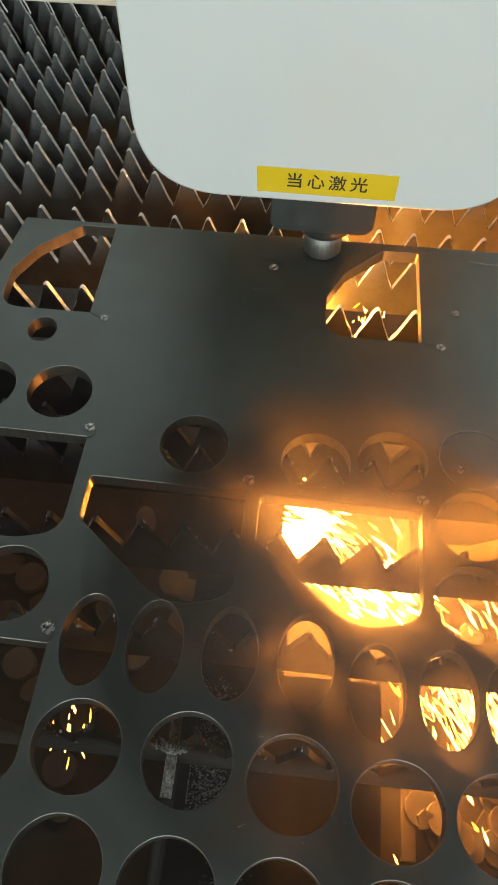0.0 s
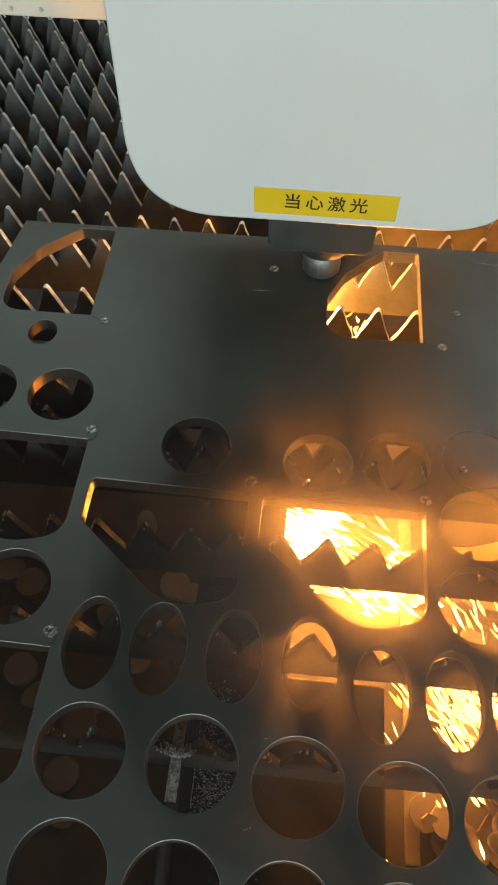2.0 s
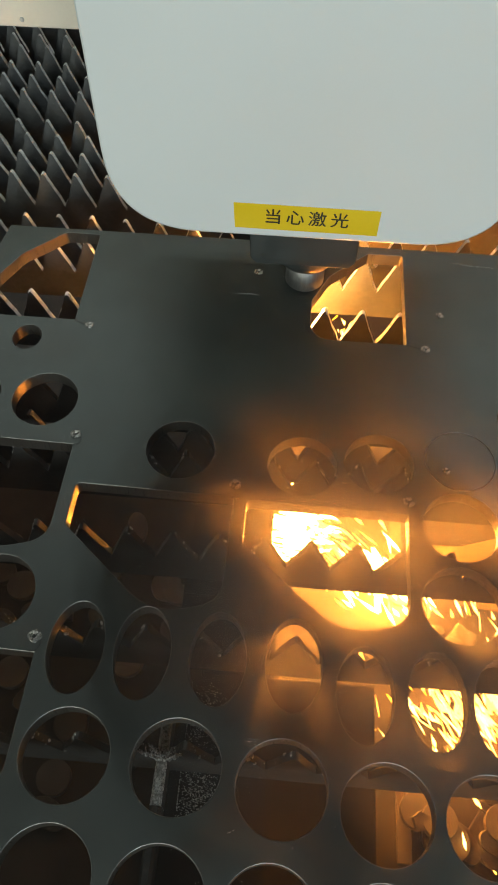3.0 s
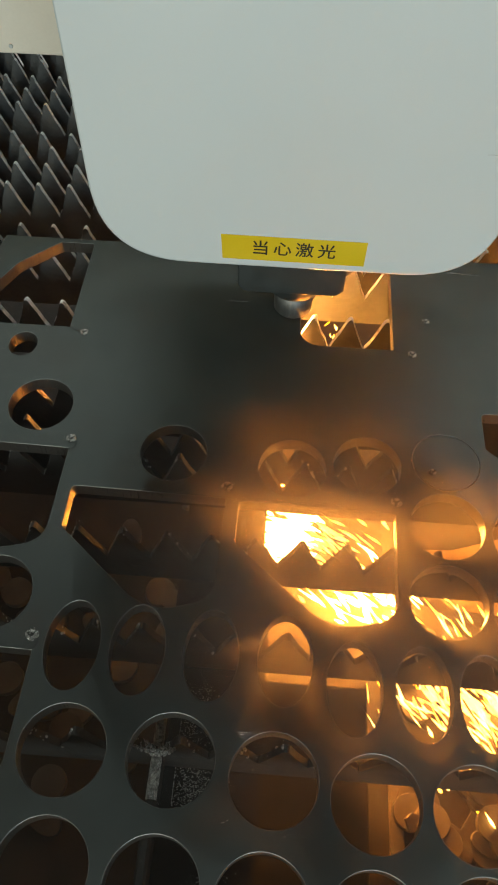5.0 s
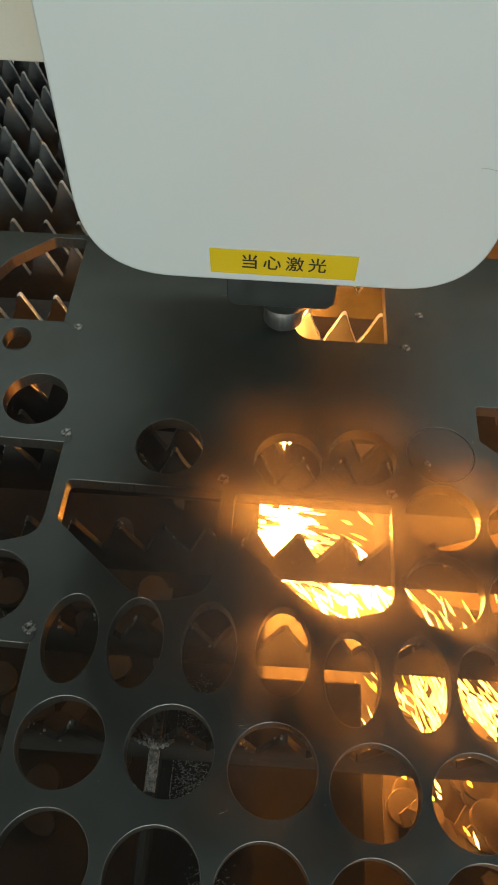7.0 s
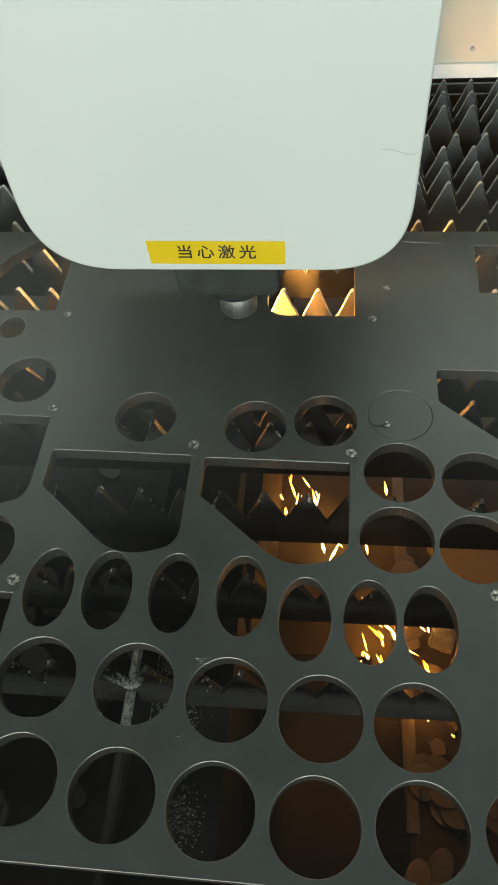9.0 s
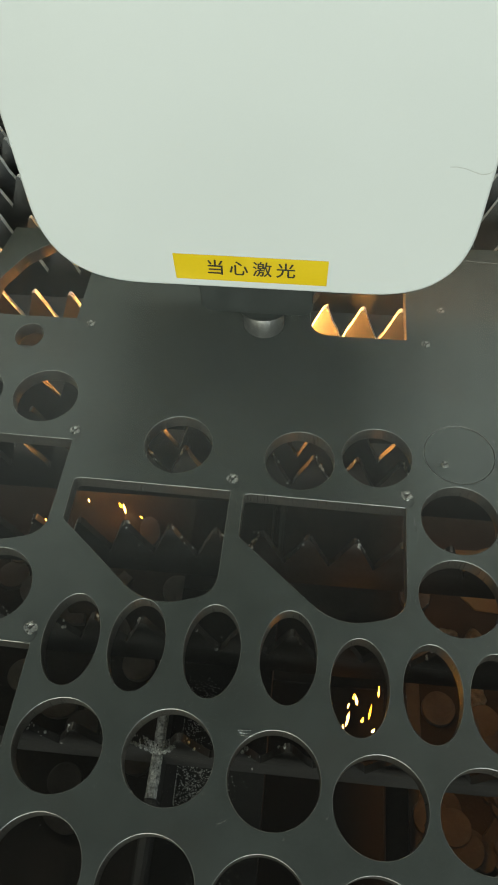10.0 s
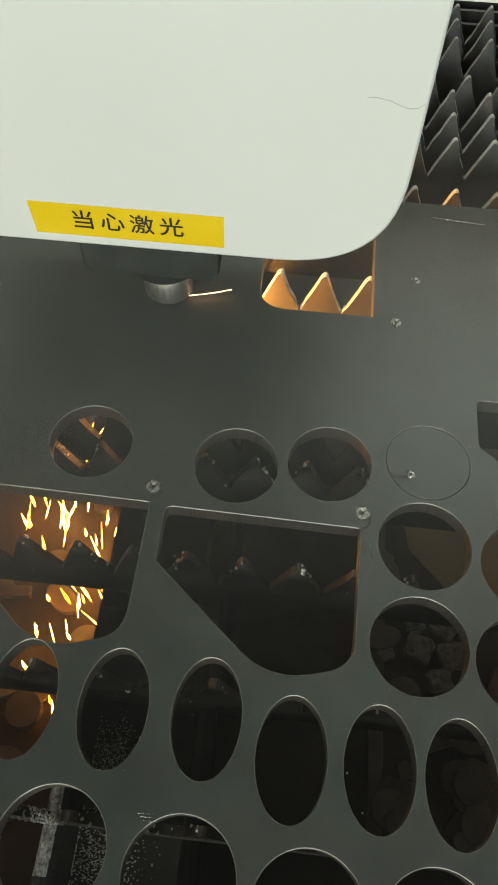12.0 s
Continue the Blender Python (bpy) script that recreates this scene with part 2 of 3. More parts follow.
def tooth_mesh(seed, face, edge, top=TIP, h=0.0030):
    """One pointed tooth with worn, slightly ragged edges."""
    rnd = random.Random(seed)
    worn = abs(rnd.gauss(0, 0.0010))

    def j(s=0.0007):
        return rnd.uniform(-s, s)
    prof = [(-0.0203, VALLEY - 0.001), (-0.0186 + j(), VALLEY + 0.003 + j()), (-0.0150 + j(), VALLEY + 0.0125 + j()), (-0.0100 + j(), VALLEY + 0.025 + j()),
            (-0.0048 + j(), top - 0.0098 - worn), (-0.0027, top - 0.0026 - worn), (-0.0010, top - 0.0005 - worn), (0.0010, top - worn), (0.0028, top - 0.0024 - worn),
            (0.0048 + j(), top - 0.0098 - worn), (0.0100 + j(), VALLEY + 0.025 + j()), (0.0150 + j(), VALLEY + 0.0125 + j()), (0.0186 + j(), VALLEY + 0.003 + j()), (0.0203, VALLEY - 0.001)]
    bm = bmesh.new()
    fr = [bm.verts.new((x, -h + j(0.0002), z)) for x, z in prof]
    bk = [bm.verts.new((x, h + j(0.0002), z)) for x, z in prof]
    bm.faces.new(fr)
    bm.faces.new(bk[::-1])
    for k in range(len(prof) - 1):
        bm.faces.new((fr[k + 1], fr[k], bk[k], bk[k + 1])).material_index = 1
    bmesh.ops.recalc_face_normals(bm, faces=bm.faces)
    me = bpy.data.meshes.new("tooth")
    bm.to_mesh(me)
    bm.free()
    me.materials.append(face)
    me.materials.append(edge)
    return me


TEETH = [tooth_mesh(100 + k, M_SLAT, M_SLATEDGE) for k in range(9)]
# teeth with the under-plate shade put into their colours
SHADED_TEETH = [tooth_mesh(200 + k, M_SLATDARK, M_EDGESHADE) for k in range(9)]


def slat(y, tip_x):
    rnd = random.Random(int(y * 10000) + 7)
    ob = empty("support_slat", "dark steel support slat with a worn row of pointed teeth", "support slat", "slats of the cutting bed")
    ob.location = (0, y, 0)
    box_part("strip", (-1.24, 1.34, -0.0025, 0.0025, FOOT, VALLEY), M_SLATDARK if y < 0.2 else M_SLAT, ob)
    k0 = math.ceil((-0.85 - tip_x) / PITCH)
    for k in range(k0, k0 + 42):
        if 0.70 < y < 0.80 and tip_x + k * PITCH > 0.2:
            continue
        t = new("tooth", rnd.choice(SHADED_TEETH if y < 0.2 else TEETH))
        t.parent = ob
        t.location = (tip_x + k * PITCH, 0, 0)
    return ob


for sy, sx in ((-0.4900, 0.021), (-0.3900, 0.012), (-0.2175, 0.0240), (-0.1305, 0.062), (-0.0440, 0.0708), (0.0408, 0.0713), (0.0745, 0.0753), (0.1280, 0.060),
               (0.2385, 0.0745), (0.3235, 0.118), (0.3650, 0.1165), (0.4445, 0.2408), (0.4872, 0.2405), (0.5245, 0.2400),
               (0.5560, 0.2597), (0.6275, 0.2478), (0.6655, 0.2092), (0.6975, 0.2115), (0.7440, 0.1730), (0.7760, 0.1940),
               (0.8120, 0.1790), (0.8600, 0.190), (0.9050, 0.170), (0.9700, 0.185), (1.0500, 0.200), (1.1300, 0.180), (1.2200, 0.195), (1.3200, 0.2), (1.4300, 0.18)):
    slat(sy, sx)

# ---- the plate being cut ----
THICK = 0.015
CIRCLES = [(-0.1915, 0.0802), (-0.0538, 0.0337), (0.0583, 0.0251), (0.1277, 0.0341), (-0.2670, 0.0803)]
CIRCLES_B = [(0.1978, -0.0245), (0.1933, -0.0960), (0.2695, -0.0330), (0.2625, -0.1020), (-0.1009, -0.2344), (-0.0201, -0.2353), (0.0560, -0.2433),
             (0.1300, -0.2531), (0.2028, -0.2551), (-0.0985, -0.3114), (-0.0223, -0.3174), (0.0520, -0.3227), (0.1276, -0.3278), (0.2030, -0.3261),
             (0.2790, -0.3244), (-0.1850, -0.1170)]
SLOTS = [(-0.1097, -0.1559), (-0.0575, -0.1558), (0.0014, -0.1556), (0.0603, -0.1554), (0.1148, -0.1733), (0.1687, -0.1732), (0.2179, -0.1763)]
BIG = [(-0.1413, 0.0028), (-0.0005, 0.0), (-0.0018, -0.0975), (-0.0560, -0.1125), (-0.1415, -0.0395)]
BIG_AT = [(0.1528, -0.0168), (0.0000, -0.0125), (-0.1527, 0.0306), (0.3815, 0.1010), (-0.1400, -0.1635)]
CORNER = [(-0.0385, 0.1325), (0.0, 0.1325), (-0.0003, 0.0), (-0.0980, 0.0), (-0.0985, 0.0540), (-0.0800, 0.0930)]
CORNER_AT = [(0.1575, 0.1805), (-0.1852, 0.1850)]


def ring(cx, cy, rx, ry, seg=56):
    return [(cx + rx * math.cos(2 * math.pi * i / seg), cy + ry * math.sin(2 * math.pi * i / seg)) for i in range(seg)]


def plate_outlines():
    outer = [(-0.291, 0.3245), (-0.302, 0.235), (-0.335, 0.205), (-0.70, 0.205), (-0.70, -0.363), (0.95, -0.371), (0.95, 0.3245)]
    loops = [outer]
    loops += [ring(x, y, 0.0314, 0.0314) for x, y in CIRCLES]
    loops += [ring(x, y, 0.0328, 0.0328) for x, y in CIRCLES_B]
    loops += [ring(x, y, 0.0220, 0.0367) for x, y in SLOTS]
    loops += [ring(-0.2288, 0.1570, 0.0146, 0.0165, 36)]
    loops += [ring(0.2013, 0.0434, 0.03165, 0.03165)]
    for ox, oy in BIG_AT:
        loops.append(rounded([(x + ox, y + oy) for x, y in BIG], (0.006, 0.0, 0.024, 0.055, 0.006)))
    for ox, oy in CORNER_AT:
        loops.append(rounded([(x + ox, y + oy) for x, y in CORNER], (0.004, 0.004, 0.0, 0.024, 0.022, 0.03)))
    loops.append(rounded([(0.2955, 0.2190), (0.40, 0.2190), (0.40, 0.2985), (0.2965, 0.2985)], (0, 0, 0.01, 0)))
    return loops


def flat_solid(name, loops, z0, z1, bevel):
    """A flat sheet with openings, from outlines."""
    cu = bpy.data.curves.new(name, "CURVE")
    cu.dimensions, cu.fill_mode = "2D", "BOTH"
    cu.extrude, cu.bevel_depth, cu.bevel_resolution, cu.offset = (z1 - z0) / 2 - bevel, bevel, 0, -bevel
    for lp in loops:
        sp = cu.splines.new("POLY")
        sp.points.add(len(lp) - 1)
        for p, q in zip(sp.points, lp):
            p.co = (q[0], q[1], 0, 1)
        sp.use_cyclic_u = True
    tmp = new(name, cu)
    bpy.context.view_layer.update()
    me = bpy.data.meshes.new_from_object(tmp.evaluated_get(bpy.context.evaluated_depsgraph_get()))
    bpy.data.objects.remove(tmp)
    bpy.data.curves.remove(cu)
    bm = bmesh.new()
    bm.from_mesh(me)
    bpy.data.meshes.remove(me)
    bmesh.ops.translate(bm, verts=bm.verts, vec=(0, 0, (z0 + z1) / 2))
    bmesh.ops.remove_doubles(bm, verts=bm.verts, dist=1e-6)
    bmesh.ops.recalc_face_normals(bm, faces=bm.faces)
    for f in bm.faces:
        f.smooth = False
        nz = abs(f.normal.z)
        f.material_index = 0 if nz > 0.95 else (2 if nz > 0.2 else 1)
    return bm


plate = empty("steel_plate", "dark grey steel plate with many cut-out holes lying on the slats", "steel plate")
part("sheet", flat_solid("sheet", plate_outlines(), -THICK, 0, 0.0005), [M_PLATE, M_CUT, M_RIM], plate)
disc = tagged(part("cut_disc", flat_solid("cut_disc", [ring(0.2013, 0.0434, 0.0312, 0.0312)], -THICK - 0.0003, -0.0003, 0.0004), [M_PLATE, M_CUT, M_RIM]),
              "dark steel disc cut free but still sitting in the plate", "steel disc")


def pierce_mark(x, y, r=0.0042):
    r *= 0.85
    rnd = random.Random(int(x * 1e5) * 31 + int(y * 1e5))
    bm = bmesh.new()
    prof = [(r * 1.25, 0.0001), (r * 0.98, 0.0009), (r * 0.72, 0.0014), (r * 0.5, 0.0008), (r * 0.36, -0.0002)]
    seg = 22
    rings = []
    for q, z in prof:
        rings.append([bm.verts.new((q * (1 + rnd.uniform(-.2, .2)) * math.cos(2 * math.pi * i / seg), q * (1 + rnd.uniform(-.2, .2)) * math.sin(2 * math.pi * i / seg),
                                    z + rnd.uniform(-.0003, .0004) * (z > 0.0005))) for i in range(seg)])
    for a, b in zip(rings, rings[1:]):
        for i in range(seg):
            bm.faces.new((a[i], a[(i + 1) % seg], b[(i + 1) % seg], b[i])).smooth = True
    bm.faces.new(rings[-1]).material_index = 1
    ob = part("pierce_mark", bm, [M_PIERCE, M_BLACK], plate, "small raised bead of spatter round a pierced hole")
    ob.location = (x, y, 0.0004)
    return ob


for mx, my, mr in ((-0.1686, 0.1779, 0.0042), (-0.1528, 0.0411, 0.0045), (0.0, 0.0, 0.0047), (-0.1434, -0.1511, 0.0050), (0.1765, 0.1755, 0.0042), (0.1530, -0.0045, 0.0048),
                   (0.1935, 0.2245, 0.0038), (0.1878, 0.0310, 0.0032), (-0.0005, 0.2725, 0.0046), (0.2723, -0.1452, 0.0045)):
    pierce_mark(mx, my, mr)


def kerf(points, w=0.0006):
    """A thin cut line from a pierced hole."""
    bm = bmesh.new()
    prev = None
    pts = [Vector((*p, 0.0003)) for p in points]
    for i, p in enumerate(pts):
        d = (pts[min(i + 1, len(pts) - 1)] - pts[max(i - 1, 0)]).normalized()
        nrm = Vector((-d.y, d.x, 0)) * w
        cur = [bm.verts.new(p + nrm), bm.verts.new(p + Vector((0, 0, 0.0002))), bm.verts.new(p - nrm)]
        if prev:
            for k in (0, 1):
                bm.faces.new((prev[k], cur[k], cur[k + 1], prev[k + 1]))
        prev = cur
    return part("kerf_line", bm, M_BLACK, plate)


for kx, ky, ex in ((0.0, 0.0, 0.0), (0.1530, -0.0045, 0.0), (-0.1528, 0.0411, 0.0), (-0.1434, -0.1511, 0.0)):
    kerf([(kx + 0.0045, ky - 0.001), (kx + 0.006, ky - 0.004), (kx + 0.0055, ky - 0.008), (kx + 0.003, ky - 0.0112), (kx - 0.002, ky - 0.0122)])
kerf([(-0.1686, 0.1775), (-0.174, 0.1785), (-0.180, 0.1815), (-0.1852, 0.1848)])
kerf([(0.1765, 0.1755), (0.170, 0.1765), (0.163, 0.1785), (0.1575, 0.1805)])
kerf([(0.1878, 0.0300), (0.182, 0.0285), (0.175, 0.0290), (0.1700, 0.0335)])
kerf([(-0.0005 + 0.012 * math.cos(a) - 0.006, 0.2760 + 0.009 * math.sin(a)) for a in [0.3 + 0.25 * i for i in range(14)]], 0.0004)


def scratch(x, y, dx, dy):
    ob = kerf([(x + dx * k / 4, y + dy * k / 4 + 0.0002 * math.sin(k * 2.1)) for k in range(5)], 0.00018)
    ob.data.materials[0] = M_PIERCE
    ob.name = "scratch_mark"


for q in range(3):
    scratch(0.0280 + 0.001 * q, -0.2128 - 0.0018 * q, 0.009 - 0.002 * (q % 2), 0.0004)
for sx, sy, dx, dy in ((0.208, 0.306, 0.05, -0.004), (0.222, 0.3035, 0.034, -0.002), (0.159, -0.028, 0.002, -0.012), (0.161, -0.043, 0.001, -0.008), (-0.022, 0.238, 0.022, 0.0),
                       (0.236, 0.055, -0.004, 0.007), (0.232, 0.053, -0.004, 0.006), (0.02, -0.275, 0.006, 0.003)):
    scratch(sx, sy, dx, dy)
bm = bmesh.new()
rnd = random.Random(5)
for i in range(150):
    x, y = rnd.uniform(-0.3, 0.34), rnd.uniform(-0.36, 0.32)
    r = rnd.choice((0.0003, 0.0004, 0.0005, 0.0007))
    bmesh.ops.create_icosphere(bm, subdivisions=1, radius=r, matrix=Matrix.Translation((x, y, 0.0001)) @ Matrix.Diagonal((1, rnd.uniform(.7, 1.6), 0.5, 1)))
tagged(part("spatter", bm, M_RIM), "fine specks of metal spatter on the plate", "spatter", kind="stuff")

# ---- slugs and offcuts on the bed floor ----
def slug_mesh(outline, h):
    bm = bmesh.new()
    lo = [bm.verts.new((x, y, 0)) for x, y in outline]
    mid = [bm.verts.new((x, y, h - 0.001)) for x, y in outline]
    hi = [bm.verts.new((x * 0.97, y * 0.97, h)) for x, y in outline]
    n = len(outline)
    for a, b in ((lo, mid), (mid, hi)):
        for i in range(n):
            bm.faces.new((a[i], a[(i + 1) % n], b[(i + 1) % n], b[i]))
    bm.faces.new(hi)
    bm.faces.new(lo[::-1])
    return bm


FLOOR_Z = -0.875
# height under the closed floor where spent sparks and their light are hidden
HIDE_Z = -1.32
slug = tagged(part("round_slug", slug_mesh(ring(0, 0, 0.031, 0.031, 32), THICK), M_SLUG), "round steel slug fallen onto the bed floor", "steel slug", "slugs on the bed floor")
oval = tagged(part("oval_slug", slug_mesh(ring(0, 0, 0.0213, 0.036, 32), THICK), M_SLUG), "oval steel slug fallen onto the bed floor", "steel slug", "slugs on the bed floor")
bar = tagged(part("bar_offcut", slug_mesh([(-0.011, -0.05), (0.011, -0.05), (0.011, 0.05), (-0.011, 0.05)], THICK), M_SLUG), "short flat bar offcut on the bed floor", "steel offcut", "offcuts on the bed floor")
chip = tagged(part("chip_offcut", slug_mesh([(-0.014, -0.012), (0.012, -0.016), (0.016, 0.006), (0.002, 0.016), (-0.013, 0.010)], 0.012), M_SLUG), "small five-sided chip of steel on the bed floor", "steel offcut", "offcuts on the bed floor")
slug.matrix_basis = pose(0.345, -0.10, FLOOR_Z)
oval.matrix_basis = pose(0.40, -0.16, FLOOR_Z, 0, 0, 35)
bar.matrix_basis = pose(0.44, -0.115, FLOOR_Z, 0, 0, -35)
chip.matrix_basis = pose(0.325, -0.135, FLOOR_Z + 0.02, 8, 5, 20)
for sx, sy, sz in ((-0.466, 0.230, 0.0), (-0.441, 0.055, 0.0), (-0.308, -0.030, 0.0), (-0.312, 0.233, 0.0)):
    copy_thing(slug, pose(sx, sy, FLOOR_Z + sz + 0.016, 0, 0, 20))
rnd = random.Random(11)
for i in range(95):
    src = rnd.choice((slug, slug, slug, oval, oval, bar, chip))
    right = i < 62
    x = rnd.uniform(0.30, 0.62) if right else rnd.uniform(-0.62, -0.10)
    y = rnd.uniform(-0.34, 0.42) if right else rnd.uniform(-0.3, 0.6)
    if x > 0.32 and y > 0.09:
        y -= 0.36
    copy_thing(src, pose(x, y, FLOOR_Z + rnd.choice((0, 0, 0.0155, 0.008)), rnd.uniform(-9, 9) if i % 3 == 0 else 0, rnd.uniform(-9, 9) if i % 3 == 0 else 0, rnd.uniform(0, 180)))
tagged(part("flat_bar", box(bmesh.new(), 0.287, 0.312, -0.20, 0.55, -0.875, -0.867, 0.001), M_SLUG), "long flat steel bar lying on the bed floor", "flat bar")

# sheet added where daylight reaches the floor: that light is in its colour
tagged(part("lit_floor_sheet", slug_mesh([(x - 0.47, y - 0.35) for x, y in ((0.348, 0.406), (0.359, 0.347), (0.429, 0.275), (0.62, 0.26), (0.62, 0.47), (0.44, 0.41))], 0.004), M_LITFLOOR),
       "flat tan sheet added for the lit patch of bed floor", "steel offcut").location = (0.47, 0.35, FLOOR_Z)


def slag_cake():
    """Rough lobes of fused slag parted by cracks."""
    r = random.Random(33)
    cake = empty("slag_cake", "grey cracked cake of fused slag on the bed floor", "slag")
    for cx, cy, rad, a0 in ((0.022, 0.026, 0.031, 0.2), (0.034, -0.030, 0.033, 1.1), (-0.026, -0.020, 0.032, 2.0), (-0.034, 0.030, 0.026, 0.7), (0.010, -0.075, 0.026, 2.6)):
        bm = bmesh.new()
        seg = 22
        edge = [rad * (0.86 + 0.14 * math.cos(4 * (2 * math.pi * i / seg - a0)) + r.uniform(-0.06, 0.06)) for i in range(seg)]
        rings = [[bm.verts.new((cx + e * f * math.cos(2 * math.pi * i / seg), cy + e * f * math.sin(2 * math.pi * i / seg), max(0.0, z + (r.uniform(-0.0010, 0.0010) if z else 0.0)))) for i, e in enumerate(edge)]
                 for f, z in ((1.0, 0.0), (1.02, 0.011), (0.92, 0.016), (0.7, 0.0175), (0.45, 0.018), (0.2, 0.018))]
        for a, b in zip(rings, rings[1:]):
            for i in range(seg):
                bm.faces.new((a[i], a[(i + 1) % seg], b[(i + 1) % seg], b[i]))
        bm.faces.new(rings[-1])
        bm.faces.new(rings[0][::-1])
        part("lobe", bm, M_CAKE, cake)
    cake.location = (0.402, 0.175, FLOOR_Z)


slag_cake()

# ---- cutting head ----
head = empty("laser_head", "white-covered laser cutting head with a dark grey body and steel nozzle", "laser head")


def head_cover():
    """White shell: flat front, lower corners widely rounded, edges softened."""
    out = rounded([(-0.1815, 0.56), (-0.1800, 0.1175), (0.1675, 0.1175), (0.1690, 0.56)], (0.01, 0.080, 0.076, 0.01), 14)
    bm = bmesh.new()
    levels = [(-0.0545, 0.0), (-0.0568, 0.0008), (-0.0580, 0.0030)]
    rings = []
    c = Vector((-0.006, 0.34))

    def inset(p, d):
        v = Vector(p) - c
        return c + v * (1 - d / v.length)
    rings.append([bm.verts.new((x, 0.11, z)) for x, z in out])
    for y, d in levels:
        rings.append([bm.verts.new((inset(p, d).x, y, inset(p, d).y)) for p in out])
    n = len(out)
    for a, b in zip(rings, rings[1:]):
        for i in range(n):
            bm.faces.new((a[i], b[i], b[(i + 1) % n], a[(i + 1) % n])).smooth = True
    bm.faces.new(rings[-1][::-1])
    bm.faces.new(rings[0])
    bmesh.ops.recalc_face_normals(bm, faces=bm.faces)
    return bm


cover = part("cover", head_cover(), M_COVER, head, "plain white powder-coated cover with rounded lower corners")
bm = bmesh.new()
tape = [(-0.0703, 0.1532), (-0.0694, 0.1268), (0.0568, 0.1262), (0.0572, 0.1526)]
f = bm.faces.new([bm.verts.new((x, -0.0583, z)) for x, z in tape])
r = bmesh.ops.extrude_face_region(bm, geom=[f])
for v in r["geom"]:
    if isinstance(v, bmesh.types.BMVert):
        v.co.y = -0.0578
bmesh.ops.recalc_face_normals(bm, faces=bm.faces)
label = part("warning_label", bm, M_LABEL, cover, "yellow warning label tape with black characters")
tc = bpy.data.curves.new("warning_text", "FONT")
tc.body, tc.size, tc.align_x, tc.align_y, tc.space_character = "当心激光", 0.0165, "CENTER", "CENTER", 1.36
tc.offset = 0.00016
tmp = new("warning_text", tc)
bpy.context.view_layer.update()
tm = bpy.data.meshes.new_from_object(tmp.evaluated_get(bpy.context.evaluated_depsgraph_get()))
bpy.data.objects.remove(tmp)
bm = bmesh.new()
bm.from_mesh(tm)
bmesh.ops.transform(bm, matrix=pose(-0.0065, -0.0586, 0.1397, 90, 0.2, 0), verts=bm.verts)
part("warning_text", bm, M_INK, cover, "black printed warning characters")


def wire(points, r, seg=6):
    bm = bmesh.new()
    prev = None
    for i, p in enumerate(points):
        cur = [bm.verts.new((p[0], p[1] + r * math.cos(2 * math.pi * k / seg), p[2] + r * math.sin(2 * math.pi * k / seg))) for k in range(seg)]
        if prev:
            for k in range(seg):
                bm.faces.new((prev[k], prev[(k + 1) % seg], cur[(k + 1) % seg], cur[k]))
        prev = cur
    return bm


part("scratch", wire([(0.135, -0.0581, 0.2425), (0.140, -0.0582, 0.2428), (0.147, -0.0582, 0.2415), (0.152, -0.0582, 0.2395), (0.158, -0.0582, 0.2375), (0.163, -0.0581, 0.2385), (0.1655, -0.0581, 0.241)], 0.00028), M_HAIR, cover, "thin grey hair-like scratch")

bm = bmesh.new()
out = rounded([(-0.059, 0.03), (-0.059, -0.0205), (0.047, -0.0205), (0.047, 0.03), (0.047, 0.07), (-0.059, 0.07)], (0, 0.003, 0.003, 0, 0.012, 0.012), 3)
rings = [[bm.verts.new((x * s - 0.006 * (1 - s), 0.03 + (y - 0.03) * d, z)) for x, y in out] for z, s, d in ((0.150, 1.0, 1.0), (0.0590, 1.0, 1.0), (0.0525, 0.90, 0.995), (0.0515, 0.88, 0.98))]
for a, b in zip(rings, rings[1:]):
    for i in range(len(out)):
        bm.faces.new((a[i], b[i], b[(i + 1) % len(out)], a[(i + 1) % len(out)]))
bm.faces.new(rings[-1])
bm.faces.new(rings[0][::-1])
bmesh.ops.recalc_face_normals(bm, faces=bm.faces)
part("body", bm, M_BODY, head, "matt dark grey lower body")
part("collar", lathe(bmesh.new(), [(0.0330, 0.124), (0.0328, 0.046), (0.0312, 0.0405), (0.0288, 0.0365), (0.0250, 0.0342), (0.0207, 0.0334)], 48, -0.002, 0.014), M_BODY, head, "dark grey tapered collar")
part("sensor_ring", lathe(bmesh.new(), [(0.0207, 0.0365), (0.0207, 0.0040), (0.0200, 0.0030), (0.0110, 0.0028)], 48, -0.002, 0.014), M_NOZZLE, head, "polished turned steel sensor ring")
part("nozzle_tip", lathe(bmesh.new(), [(0.0105, 0.0040), (0.0100, 0.0026), (0.0062, 0.0014), (0.0028, 0.0009)], 32, -0.002, 0.014), M_COPPER, head, "copper nozzle tip")

# ---- gantry beam ----
beam = empty("gantry_beam", "long cream enamelled gantry beam carrying the laser head", "gantry beam")
box_part("beam_body", (-1.5, 1.7, 0.372, 0.62, 0.072, 0.52), M_BEAM, beam, bevel=0.003)
box_part("lower_rail", (0.12, 1.7, 0.366, 0.3715, 0.070, 0.088), M_RAIL, beam, "white painted lower rail", bevel=0.0008)


# small hex screws along the lower edge of the beam
for sx in (-0.335, -0.375, -0.62, 0.30, 0.52):
    bm = lathe(bmesh.new(), [(0.0030, 0.0), (0.0030, 0.0016), (0.0022, 0.0024)], 6)
    bmesh.ops.transform(bm, matrix=pose(sx, 0.3715, 0.083 if sx < 0 else 0.105, 90, 0, 0), verts=bm.verts)
    part("screw", bm, M_HAIR, beam, "small grey screw head")

